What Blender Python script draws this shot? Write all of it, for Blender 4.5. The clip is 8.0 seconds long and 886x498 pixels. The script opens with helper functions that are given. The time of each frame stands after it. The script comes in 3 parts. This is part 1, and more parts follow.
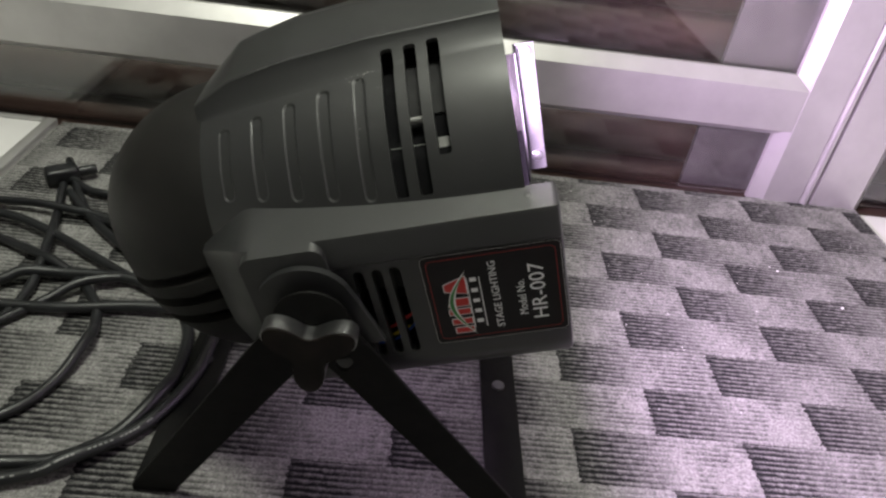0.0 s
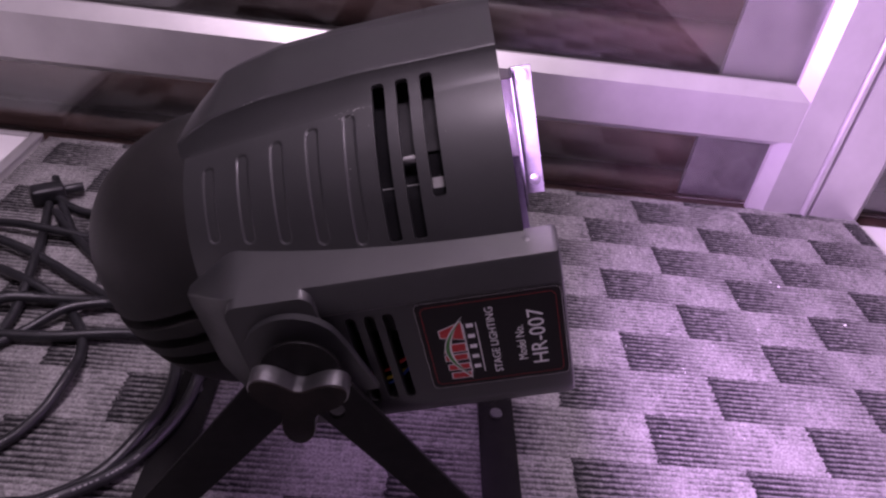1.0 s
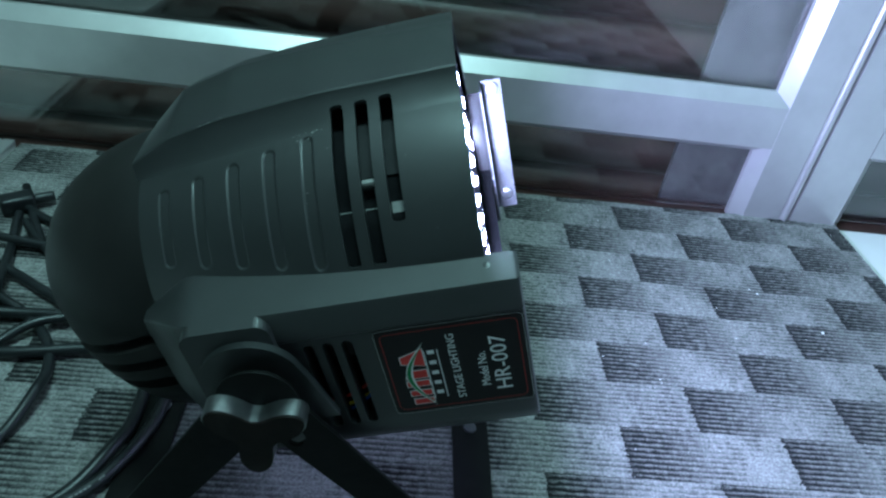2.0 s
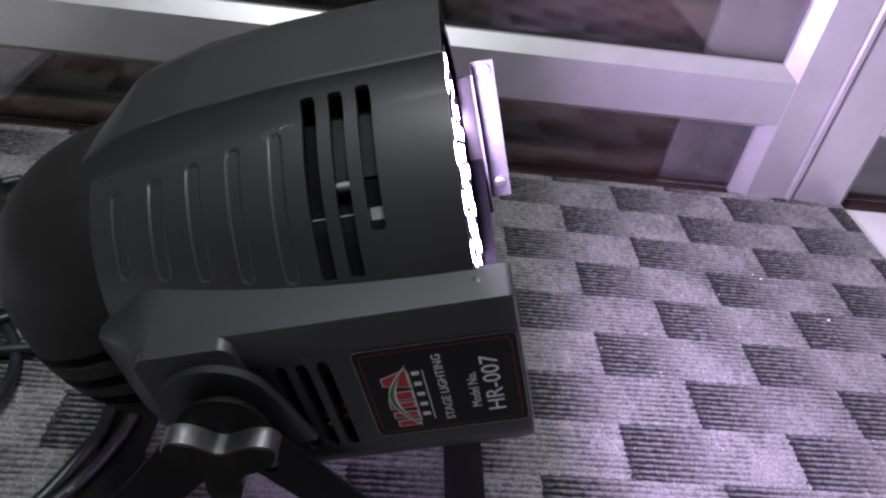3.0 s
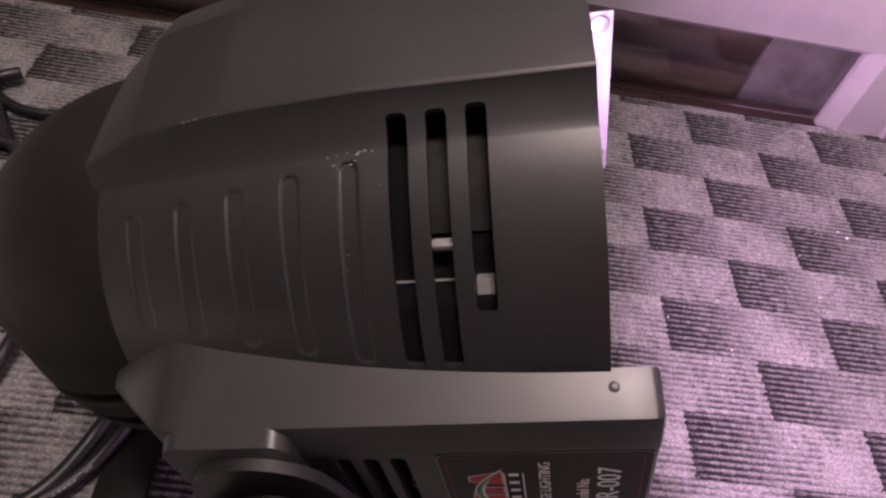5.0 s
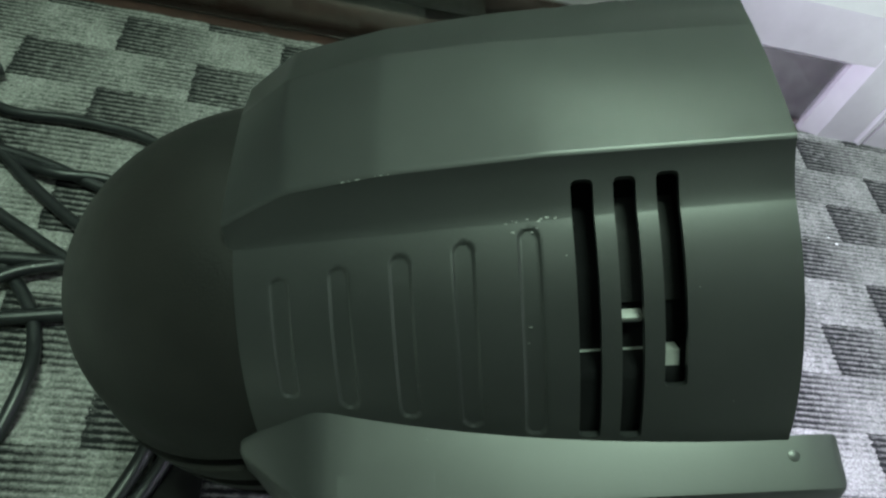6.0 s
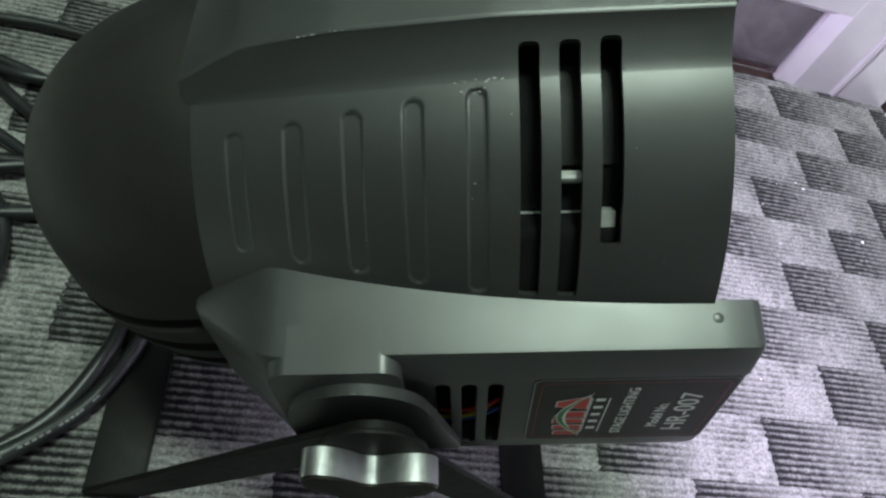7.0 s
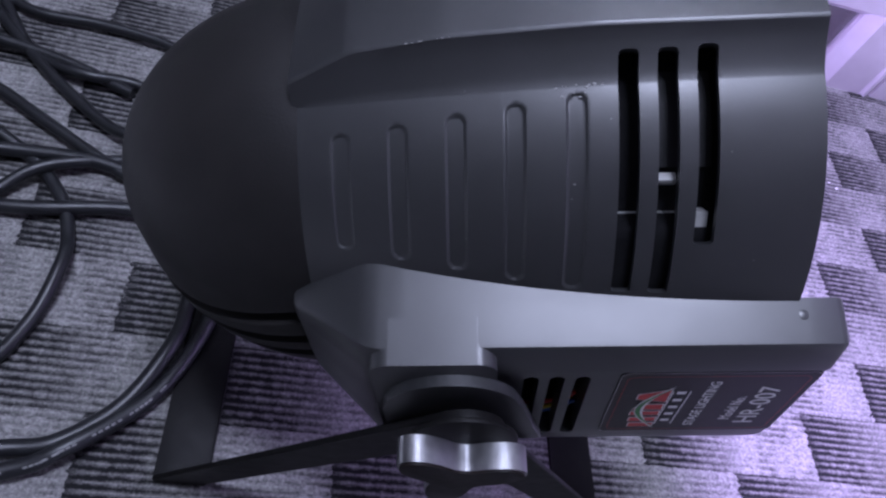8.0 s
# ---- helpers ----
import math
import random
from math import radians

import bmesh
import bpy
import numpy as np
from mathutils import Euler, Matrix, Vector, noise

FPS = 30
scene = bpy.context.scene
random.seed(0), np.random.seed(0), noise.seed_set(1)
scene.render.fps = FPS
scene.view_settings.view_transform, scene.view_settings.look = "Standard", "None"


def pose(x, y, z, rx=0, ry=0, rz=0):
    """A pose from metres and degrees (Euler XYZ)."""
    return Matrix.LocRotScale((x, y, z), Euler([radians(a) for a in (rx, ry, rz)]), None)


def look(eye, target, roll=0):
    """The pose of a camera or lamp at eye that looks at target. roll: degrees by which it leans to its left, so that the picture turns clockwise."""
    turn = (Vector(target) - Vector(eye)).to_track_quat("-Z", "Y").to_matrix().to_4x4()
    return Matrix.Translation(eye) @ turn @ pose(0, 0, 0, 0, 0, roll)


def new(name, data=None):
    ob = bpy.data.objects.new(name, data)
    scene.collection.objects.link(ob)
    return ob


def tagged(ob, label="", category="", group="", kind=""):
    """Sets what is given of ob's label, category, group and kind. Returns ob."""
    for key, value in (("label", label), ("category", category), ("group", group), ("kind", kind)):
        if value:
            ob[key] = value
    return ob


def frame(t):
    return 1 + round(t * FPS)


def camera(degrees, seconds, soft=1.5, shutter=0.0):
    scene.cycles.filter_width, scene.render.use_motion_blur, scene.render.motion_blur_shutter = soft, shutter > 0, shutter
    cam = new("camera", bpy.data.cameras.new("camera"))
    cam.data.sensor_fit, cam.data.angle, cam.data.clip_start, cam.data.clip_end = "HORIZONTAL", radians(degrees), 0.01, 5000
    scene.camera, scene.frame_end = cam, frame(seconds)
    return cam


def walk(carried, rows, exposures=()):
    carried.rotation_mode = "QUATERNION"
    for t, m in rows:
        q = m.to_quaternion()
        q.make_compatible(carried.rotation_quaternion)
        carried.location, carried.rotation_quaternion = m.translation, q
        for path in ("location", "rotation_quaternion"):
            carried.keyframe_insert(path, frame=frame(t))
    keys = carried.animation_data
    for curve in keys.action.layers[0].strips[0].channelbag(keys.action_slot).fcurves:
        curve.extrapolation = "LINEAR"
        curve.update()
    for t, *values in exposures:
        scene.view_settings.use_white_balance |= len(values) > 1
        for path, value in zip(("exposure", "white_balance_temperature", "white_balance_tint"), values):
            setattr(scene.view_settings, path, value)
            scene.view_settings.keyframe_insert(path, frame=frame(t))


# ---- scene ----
cam = camera(65.6, 8.0, soft=2.4)
PATH = [
    (0, (-0.285, -0.766, 0.409), (-0.165, 0.873, -0.732), 8.3),
    (0.5, (-0.289, -0.76, 0.415), (-0.196, 0.872, -0.737), 7.5),
    (1, (-0.286, -0.741, 0.419), (-0.153, 0.892, -0.729), 8.2),
    (1.5, (-0.283, -0.733, 0.435), (-0.128, 0.91, -0.695), 7.9),
    (2, (-0.273, -0.728, 0.428), (-0.112, 0.897, -0.727), 8.6),
    (3.3, (-0.264, -0.679, 0.42), (-0.077, 0.884, -0.814), 8.9),
    (3.5, (-0.255, -0.67, 0.412), (-0.137, 0.909, -0.81), 6.2),
    (4, (-0.259, -0.622, 0.401), (-0.244, 0.866, -0.936), 1.4),
    (4.2, (-0.271, -0.61, 0.406), (-0.125, 0.813, -0.992), 8.7),
    (5.3, (-0.322, -0.578, 0.423), (-0.073, 0.667, -1.123), 16.9),
    (5.5, (-0.341, -0.569, 0.422), (-0.024, 0.655, -1.127), 20.1),
    (6, (-0.377, -0.562, 0.417), (0.025, 0.67, -1.106), 21.3),
    (6.5, (-0.375, -0.576, 0.418), (0.037, 0.648, -1.109), 23.2),
    (7, (-0.364, -0.592, 0.408), (0.097, 0.551, -1.167), 26.4),
    (7.5, (-0.374, -0.601, 0.409), (0.052, 0.56, -1.162), 25.3),
    (8, (-0.394, -0.597, 0.408), (0.049, 0.537, -1.179), 26.3),
]
walk(cam, [(t, look(eye, target, roll)) for t, eye, target, roll in PATH],
     [(0, 0.32, 7200, 5), (0.6, 0.28, 7200, 5), (0.7, 0.2, 6500, 66), (1.5, 0.05, 6500, 66), (1.9, 0.05, 6500, 62), (2.0, 0.05, 4600, -35), (2.2, 0.05, 4600, -35),
      (3.3, 0.0, 6500, 30), (3.6, -0.05, 6500, 30), (4.0, -0.45, 6500, 30), (4.2, -0.5, 6500, 30), (5.3, 0.15, 7900, 47), (5.7, 0.32, 7900, 47), (5.8, 0.45, 6500, -34), (6.1, 0.45, 6500, -34),
      (6.6, 0.45, 6500, -22), (7.0, 0.4, 6500, -18), (7.1, 0.35, 5300, 32), (8, 0.27, 5300, 32)])

# ---------------------------------------------------------------- light
world = bpy.data.worlds.new("room_air")
scene.world = world
world.use_nodes = True
world.node_tree.nodes["Background"].inputs[0].default_value = (0.75, 0.8, 0.9, 1)
world.node_tree.nodes["Background"].inputs[1].default_value = 0.006


def ceiling_lamp(x, y, z, sx, sy, watts, colour):
    data = bpy.data.lights.new("ceiling_panel_light", "AREA")
    data.shape, data.size, data.size_y, data.energy, data.color = "RECTANGLE", sx, sy, watts, colour
    ob = new("ceiling_panel_light", data)
    ob.location = (x, y, z)
    return ob


ceiling_lamp(-0.52, -0.55, 2.62, 0.66, 0.30, 33.0, (0.95, 1.0, 0.97))

# ---------------------------------------------------------------- materials


class Nodes:
    """A small helper round one material's node tree."""

    def __init__(self, name):
        self.m = bpy.data.materials.new(name)
        self.m.use_nodes = True
        self.t = self.m.node_tree
        self.b = self.t.nodes["Principled BSDF"]

    def add(self, kind, **sets):
        n = self.t.nodes.new(kind)
        for k, v in sets.items():
            setattr(n, k, v)
        return n

    def link(self, a, b):
        self.t.links.new(a, b)

    def math(self, op, a, b=None, c=None, clamp=False):
        n = self.add("ShaderNodeMath", operation=op, use_clamp=clamp)
        for i, v in enumerate((a, b, c)):
            if v is None:
                continue
            if isinstance(v, (int, float)):
                n.inputs[i].default_value = v
            else:
                self.link(v, n.inputs[i])
        return n.outputs[0]

    def coords(self):
        return self.add("ShaderNodeTexCoord").outputs["Object"]

    def noise(self, scale, detail=4.0, vec=None, rough=0.6):
        n = self.add("ShaderNodeTexNoise")
        n.inputs["Scale"].default_value, n.inputs["Detail"].default_value = scale, detail
        n.inputs["Roughness"].default_value = rough
        self.link(vec if vec else self.coords(), n.inputs["Vector"])
        return n.outputs[0]

    def ramp(self, fac, a, b, lo=0.3, hi=0.7):
        n = self.add("ShaderNodeValToRGB")
        n.color_ramp.elements[0].position, n.color_ramp.elements[0].color = lo, (*a, 1)
        n.color_ramp.elements[1].position, n.color_ramp.elements[1].color = hi, (*b, 1)
        self.link(fac, n.inputs[0])
        return n.outputs[0]

    def bump(self, height, strength, distance=0.001):
        n = self.add("ShaderNodeBump")
        n.inputs["Strength"].default_value, n.inputs["Distance"].default_value = strength, distance
        self.link(height, n.inputs["Height"])
        self.link(n.outputs[0], self.b.inputs["Normal"])


def surface(name, a, b, scale=40, rough=(0.4, 0.6), metal=0.0, grain=600, grain_strength=0.15, distance=0.0005, spec=0.5, coat=0.0):
    n = Nodes(name)
    big = n.noise(scale)
    n.link(n.ramp(big, a, b), n.b.inputs["Base Color"])
    n.link(n.math("MULTIPLY_ADD", n.noise(scale * 2.7, 6), rough[1] - rough[0], rough[0]), n.b.inputs["Roughness"])
    n.b.inputs["Metallic"].default_value = metal
    n.b.inputs["Specular IOR Level"].default_value = spec
    n.b.inputs["Coat Weight"].default_value, n.b.inputs["Coat Roughness"].default_value = coat, 0.34
    if coat:
        smear = n.add("ShaderNodeMapping")
        smear.inputs["Scale"].default_value = (0.5, 1.0, 1.6)
        n.link(n.coords(), smear.inputs["Vector"])
        n.link(n.math("MULTIPLY_ADD", n.noise(30, 3, smear.outputs[0], 0.5), 0.22, 0.22), n.b.inputs["Coat Roughness"])
    n.bump(n.noise(grain, 3), grain_strength, distance)
    return n.m


def glow(name, colour, strength):
    n = Nodes(name)
    n.b.inputs["Base Color"].default_value = (0.8, 0.8, 0.85, 1)
    n.b.inputs["Emission Color"].default_value = (*colour, 1)
    n.b.inputs["Emission Strength"].default_value = strength
    return n.m


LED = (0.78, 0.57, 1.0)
BLACK = surface("satin_black_enamel", (0.0065, 0.0072, 0.0079), (0.0120, 0.0128, 0.0135), 25, (0.54, 0.66), 0.0, 1400, 0.14, 0.0003, 0.65, 0.85)
MATT_BLACK = surface("matt_black_plastic", (0.010, 0.010, 0.011), (0.018, 0.018, 0.019), 60, (0.5, 0.7), 0.0, 900, 0.15, 0.0005, 0.25)
STRAP = surface("black_painted_steel", (0.0030, 0.0030, 0.0034), (0.0065, 0.0060, 0.0056), 50, (0.42, 0.6), 0.0, 700, 0.2, 0.0005, 0.14)
CAP = surface("dusty_black_plastic", (0.0050, 0.0048, 0.0047), (0.0135, 0.0122, 0.0112), 15, (0.48, 0.68), 0.0, 1100, 0.25, 0.0004, 0.35)
SLEEVE = surface("flat_black_paint", (0.008, 0.008, 0.009), (0.013, 0.013, 0.014), 60, (0.85, 0.95), 0.0, 900, 0.2, 0.0005, 0.05)
CHROME = surface("dulled_chrome", (0.34, 0.34, 0.35), (0.52, 0.52, 0.53), 90, (0.24, 0.40), 1.0, 500, 0.08)
KNOB_FACE = surface("dark_brown_plastic", (0.006, 0.0045, 0.004), (0.013, 0.009, 0.0075), 80, (0.4, 0.6), 0.0, 600, 0.2, 0.0005, 0.2)
LENS_PLATE = surface("soot_black_plate", (0.0018, 0.0018, 0.002), (0.003, 0.003, 0.0032), 90, (0.9, 0.97), 0.0, 700, 0.1, 0.0005, 0.0)
STEEL = surface("zinc_plated_steel", (0.42, 0.42, 0.44), (0.6, 0.6, 0.62), 120, (0.25, 0.4), 1.0, 500, 0.1)
CLIP = surface("bare_sheet_metal", (0.09, 0.09, 0.095), (0.14, 0.14, 0.145), 80, (0.35, 0.5), 0.5, 300, 0.1)
ALU = surface("silver_anodised_aluminium", (0.50, 0.49, 0.485), (0.60, 0.59, 0.58), 14, (0.34, 0.46), 0.55, 900, 0.08)
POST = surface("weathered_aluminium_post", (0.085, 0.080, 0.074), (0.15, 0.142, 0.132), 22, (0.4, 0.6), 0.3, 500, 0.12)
SHUTTER = surface("maroon_painted_steel", (0.032, 0.018, 0.015), (0.062, 0.034, 0.028), 16, (0.3, 0.5), 0.0, 260, 0.2)
TILE = surface("white_glazed_tile", (0.78, 0.77, 0.76), (0.85, 0.84, 0.83), 9, (0.12, 0.25), 0.0, 300, 0.03)
WALLPAINT = surface("dim_wall_paint", (0.10, 0.09, 0.08), (0.15, 0.135, 0.12), 3, (0.6, 0.8), 0.0, 200, 0.2)
PALE_WALL = surface("white_wall_paint", (0.72, 0.71, 0.70), (0.80, 0.79, 0.78), 3, (0.6, 0.8), 0.0, 200, 0.2)
ROOM_PAINT = surface("dun_room_paint", (0.17, 0.17, 0.17), (0.23, 0.23, 0.225), 3, (0.6, 0.8), 0.0, 200, 0.2)
RUBBER = surface("black_cable_rubber", (0.008, 0.0085, 0.010), (0.017, 0.018, 0.020), 45, (0.30, 0.48), 0.0, 800, 0.12, 0.0005, 0.5)
INK_BLACK = surface("black_gloss_sticker", (0.006, 0.005, 0.006), (0.011, 0.009, 0.010), 70, (0.25, 0.36), 0.0, 300, 0.03, 0.0005, 0.35)
INK_WHITE = surface("white_print", (0.80, 0.80, 0.80), (0.90, 0.90, 0.90), 300, (0.3, 0.45))
INK_RED = surface("red_print", (0.50, 0.030, 0.028), (0.62, 0.06, 0.05), 200, (0.3, 0.45))
INK_GREEN = surface("green_print", (0.04, 0.20, 0.05), (0.07, 0.30, 0.08), 200, (0.3, 0.45))
BOARD = surface("pale_circuit_board", (0.20, 0.21, 0.20), (0.30, 0.31, 0.29), 160, (0.4, 0.6))
WHITE_PLASTIC = surface("pale_plastic", (0.26, 0.26, 0.25), (0.40, 0.40, 0.39), 100, (0.35, 0.5))
WIRE_RED = surface("red_wire", (0.45, 0.02, 0.02), (0.6, 0.04, 0.03), 100, (0.35, 0.5))
WIRE_YELLOW = surface("yellow_wire", (0.6, 0.45, 0.02), (0.7, 0.5, 0.04), 100, (0.35, 0.5))
WIRE_BLUE = surface("blue_wire", (0.02, 0.08, 0.4), (0.03, 0.12, 0.5), 100, (0.35, 0.5))
PRINT = surface("worn_cable_print", (0.12, 0.12, 0.12), (0.30, 0.30, 0.30), 700, (0.5, 0.7))
LINT = surface("pale_lint", (0.75, 0.75, 0.72), (0.85, 0.85, 0.82), 500, (0.7, 0.9))
SCRATCH = surface("scuffed_bare_metal", (0.175, 0.175, 0.170), (0.300, 0.300, 0.290), 900, (0.4, 0.6), 0.3)
LENS = glow("lit_led_lens", LED, 350.0)

glass = Nodes("clear_glass")
glass.b.inputs["Base Color"].default_value = (0.93, 0.96, 0.95, 1)
glass.b.inputs["Transmission Weight"].default_value = 1.0
glass.b.inputs["Roughness"].default_value = 0.02
glass.b.inputs["IOR"].default_value = 1.65
GLASS = glass.m

PERIOD, ROW, RIB = 0.139, 0.0505, 0.00505


def carpet_material():
    n = Nodes("grey_ribbed_carpet")
    xyz = n.add("ShaderNodeSeparateXYZ")
    co = n.coords()
    n.link(co, xyz.inputs[0])
    wob = n.noise(260, 3, co)
    wob2 = n.noise(900, 2, co)
    down = n.math("MULTIPLY", xyz.outputs[1], -1.0 / ROW)
    down = n.math("ADD", down, n.math("MULTIPLY_ADD", wob, 0.05, -0.025))
    row = n.math("FLOOR", down)
    u = n.math("MULTIPLY_ADD", row, -0.5, n.math("DIVIDE", xyz.outputs[0], PERIOD))
    u = n.math("ADD", u, n.math("MULTIPLY_ADD", wob, 0.07, -0.035))
    s = n.math("FRACT", u)
    solid = n.math("SUBTRACT", 1.0, n.math("SMOOTH_MIN", n.math("DIVIDE", s, 0.13), 1.0, 0.2), clamp=True)
    fade = n.math("SUBTRACT", 1.0, n.math("DIVIDE", s, 0.56), clamp=True)
    fade = n.math("POWER", fade, 0.45)
    rib = n.math("PINGPONG", n.math("DIVIDE", xyz.outputs[1], RIB), 0.5)
    groove = n.math("SUBTRACT", 1.0, n.math("MULTIPLY", rib, 2.0), clamp=True)
    groove = n.math("POWER", groove, 0.8)
    rib_id = n.math("FLOOR", n.math("DIVIDE", xyz.outputs[1], RIB))
    strand = n.add("ShaderNodeCombineXYZ")
    n.link(n.math("MULTIPLY", xyz.outputs[0], 170.0), strand.inputs[0])
    n.link(n.math("MULTIPLY", rib_id, 9.13), strand.inputs[1])
    streak = n.math("SUBTRACT", n.noise(1.0, 3, strand.outputs[0]), 0.5)
    lines = n.math("MULTIPLY", fade, n.math("ADD", n.math("MULTIPLY_ADD", groove, 1.05, 0.32), n.math("MULTIPLY", streak, 1.5)))
    patch = n.math("MULTIPLY_ADD", n.noise(17, 3, co), 3.0, -0.98)
    patch = n.math("ADD", patch, n.math("MULTIPLY", streak, 2.6), clamp=True)
    faint = n.math("MULTIPLY", n.math("MULTIPLY", groove, patch), 0.95)
    dark = n.math("MAXIMUM", n.math("MAXIMUM", lines, faint), n.math("MULTIPLY", solid, 0.95))
    dark = n.math("ADD", dark, n.math("MULTIPLY_ADD", wob2, 0.75, -0.37), clamp=True)
    mix = n.add("ShaderNodeMix", data_type="RGBA")
    n.link(dark, mix.inputs[0])
    n.link(n.ramp(n.noise(500, 3, co), (0.165, 0.163, 0.159), (0.350, 0.344, 0.333), 0.33, 0.64), mix.inputs[6])
    mix.inputs[7].default_value = (0.015, 0.015, 0.016, 1)
    n.link(mix.outputs[2], n.b.inputs["Base Color"])
    n.b.inputs["Roughness"].default_value = 0.95
    n.b.inputs["Specular IOR Level"].default_value = 0.1
    n.bump(n.noise(1300, 3, co), 0.5, 0.0015)
    return n.m


CARPET = carpet_material()

# ---------------------------------------------------------------- building helpers


def mesh_of(name, verts, faces, material, smooth=0.0):
    me = bpy.data.meshes.new(name)
    me.from_pydata([tuple(v) for v in verts], [], faces)
    me.update()
    bm = bmesh.new()
    bm.from_mesh(me)
    bmesh.ops.recalc_face_normals(bm, faces=bm.faces)
    bm.to_mesh(me)
    bm.free()
    me.materials.append(material)
    if smooth:
        me.shade_smooth()
        me.set_sharp_from_angle(angle=radians(smooth))
    return me


def part(name, me, parent=None, label=""):
    ob = new(name, me)
    ob.parent = parent
    return tagged(ob, label)


def block(x0, x1, y0, y1, z0, z1, bevel=0.0, segments=2):
    bm = bmesh.new()
    bmesh.ops.create_cube(bm, size=1.0)
    for v in bm.verts:
        v.co = Vector(((x0 + x1) / 2 + v.co.x * (x1 - x0), (y0 + y1) / 2 + v.co.y * (y1 - y0), (z0 + z1) / 2 + v.co.z * (z1 - z0)))
    if bevel:
        bmesh.ops.bevel(bm, geom=bm.edges[:], offset=bevel, segments=segments, affect="EDGES", profile=0.5)
    return bm


def done(bm, name, material, smooth=35.0, m=None):
    if m:
        bm.transform(m)
    me = bpy.data.meshes.new(name)
    bmesh.ops.recalc_face_normals(bm, faces=bm.faces)
    bm.to_mesh(me)
    bm.free()
    me.materials.append(material)
    if smooth:
        me.shade_smooth()
        me.set_sharp_from_angle(angle=radians(smooth))
    return me


def prism(outline, axis, a, b, bevel=0.0):
    """An outline in a plane, drawn out along x, y or z from a to b."""
    def at(p, h):
        return {"x": (h, p[0], p[1]), "y": (p[0], h, p[1]), "z": (p[0], p[1], h)}[axis]
    bm = bmesh.new()
    low = [bm.verts.new(at(p, a)) for p in outline]
    high = [bm.verts.new(at(p, b)) for p in outline]
    bm.faces.new(low)
    bm.faces.new(high)
    n = len(outline)
    for i in range(n):
        bm.faces.new((low[i], low[(i + 1) % n], high[(i + 1) % n], high[i]))
    if bevel:
        bmesh.ops.bevel(bm, geom=bm.edges[:], offset=bevel, segments=2, affect="EDGES", profile=0.5)
    return bm


def smooth_path(points, steps=8):
    pts = [Vector(p) for p in points]
    pts = [2 * pts[0] - pts[1]] + pts + [2 * pts[-1] - pts[-2]]
    out = []
    for a, b, c, d in zip(pts, pts[1:], pts[2:], pts[3:]):
        for k in range(steps):
            t = k / steps
            out.append(0.5 * ((2 * b) + (c - a) * t + (2 * a - 5 * b + 4 * c - d) * t * t + (3 * b - a - 3 * c + d) * t ** 3))
    out.append(pts[-2])
    return out


def tube(name, points, radius, material, sides=12, steps=8):
    line = smooth_path(points, steps)
    verts, faces = [], []
    for i, p in enumerate(line):
        d = (line[min(i + 1, len(line) - 1)] - line[max(i - 1, 0)]).normalized()
        side = d.cross(Vector((0, 0, 1)))
        side = side.normalized() if side.length > 1e-4 else Vector((1, 0, 0))
        up = side.cross(d)
        for k in range(sides):
            a = 2 * math.pi * k / sides
            verts.append(p + radius * (math.cos(a) * side + math.sin(a) * up))
    for i in range(len(line) - 1):
        for k in range(sides):
            j = (k + 1) % sides
            faces.append((i * sides + k, i * sides + j, (i + 1) * sides + j, (i + 1) * sides + k))
    faces.append(tuple(range(sides)))
    faces.append(tuple(range((len(line) - 1) * sides, len(line) * sides)))
    return mesh_of(name, verts, faces, material, 40)


def carve(me, cutters, name):
    """me with the closed meshes of cutters taken away."""
    ob = new("carving", me)
    tools = []
    for c in cutters:
        tool = new("cutter", c)
        tools.append(tool)
        mod = ob.modifiers.new("cut", "BOOLEAN")
        mod.operation, mod.solver, mod.object = "DIFFERENCE", "EXACT", tool
    graph = bpy.context.evaluated_depsgraph_get()
    out = bpy.data.meshes.new_from_object(ob.evaluated_get(graph))
    out.name = name
    for o in (ob, *tools):
        bpy.data.objects.remove(o)
    return out


def lettering(name, text, size, material, depth=0.00015):
    curve = bpy.data.curves.new(name, "FONT")
    curve.body, curve.size, curve.extrude, curve.resolution_u = text, size, depth, 3
    curve.align_x, curve.align_y = "LEFT", "BOTTOM"
    ob = new(name, curve)
    graph = bpy.context.evaluated_depsgraph_get()
    me = bpy.data.meshes.new_from_object(ob.evaluated_get(graph))
    bpy.data.objects.remove(ob)
    bpy.data.curves.remove(curve)
    me.materials.clear()
    me.materials.append(material)
    xs = [v.co.x for v in me.vertices]
    ys = [v.co.y for v in me.vertices]
    return me, min(xs), max(xs), min(ys), max(ys)


# ---------------------------------------------------------------- the room
FACE = 0.008      # front face of the shopfront
EDGE_L, EDGE_R = -0.713, 0.300

part("floor", done(block(-2.4, 2.4, -3.0, FACE - 0.001, -0.12, -0.006), "floor", TILE, 0))
sill = part("sill", done(block(-2.4, 2.4, FACE - 0.001, FACE + 0.045, -0.12, -0.0105), "sill", SHUTTER, 0))
tagged(sill, "dark maroon strip under the shopfront glass", "sill", kind="structure")
outside = part("ground", done(block(-2.4, 2.4, FACE + 0.045, 0.4, -0.20, -0.10), "ground", SHUTTER, 0))
tagged(outside, "dark maroon sill between the glass and the shutter", "sill", kind="structure")
tagged(bpy.data.objects["floor"], "white glazed tile floor beside the carpet", "floor", kind="structure")
part("ceiling", done(block(-2.4, 2.4, -3.0, 0.4, 2.65, 2.75), "ceiling", PALE_WALL, 0))
tagged(bpy.data.objects["ceiling"], "plain painted ceiling", "ceiling", kind="structure")
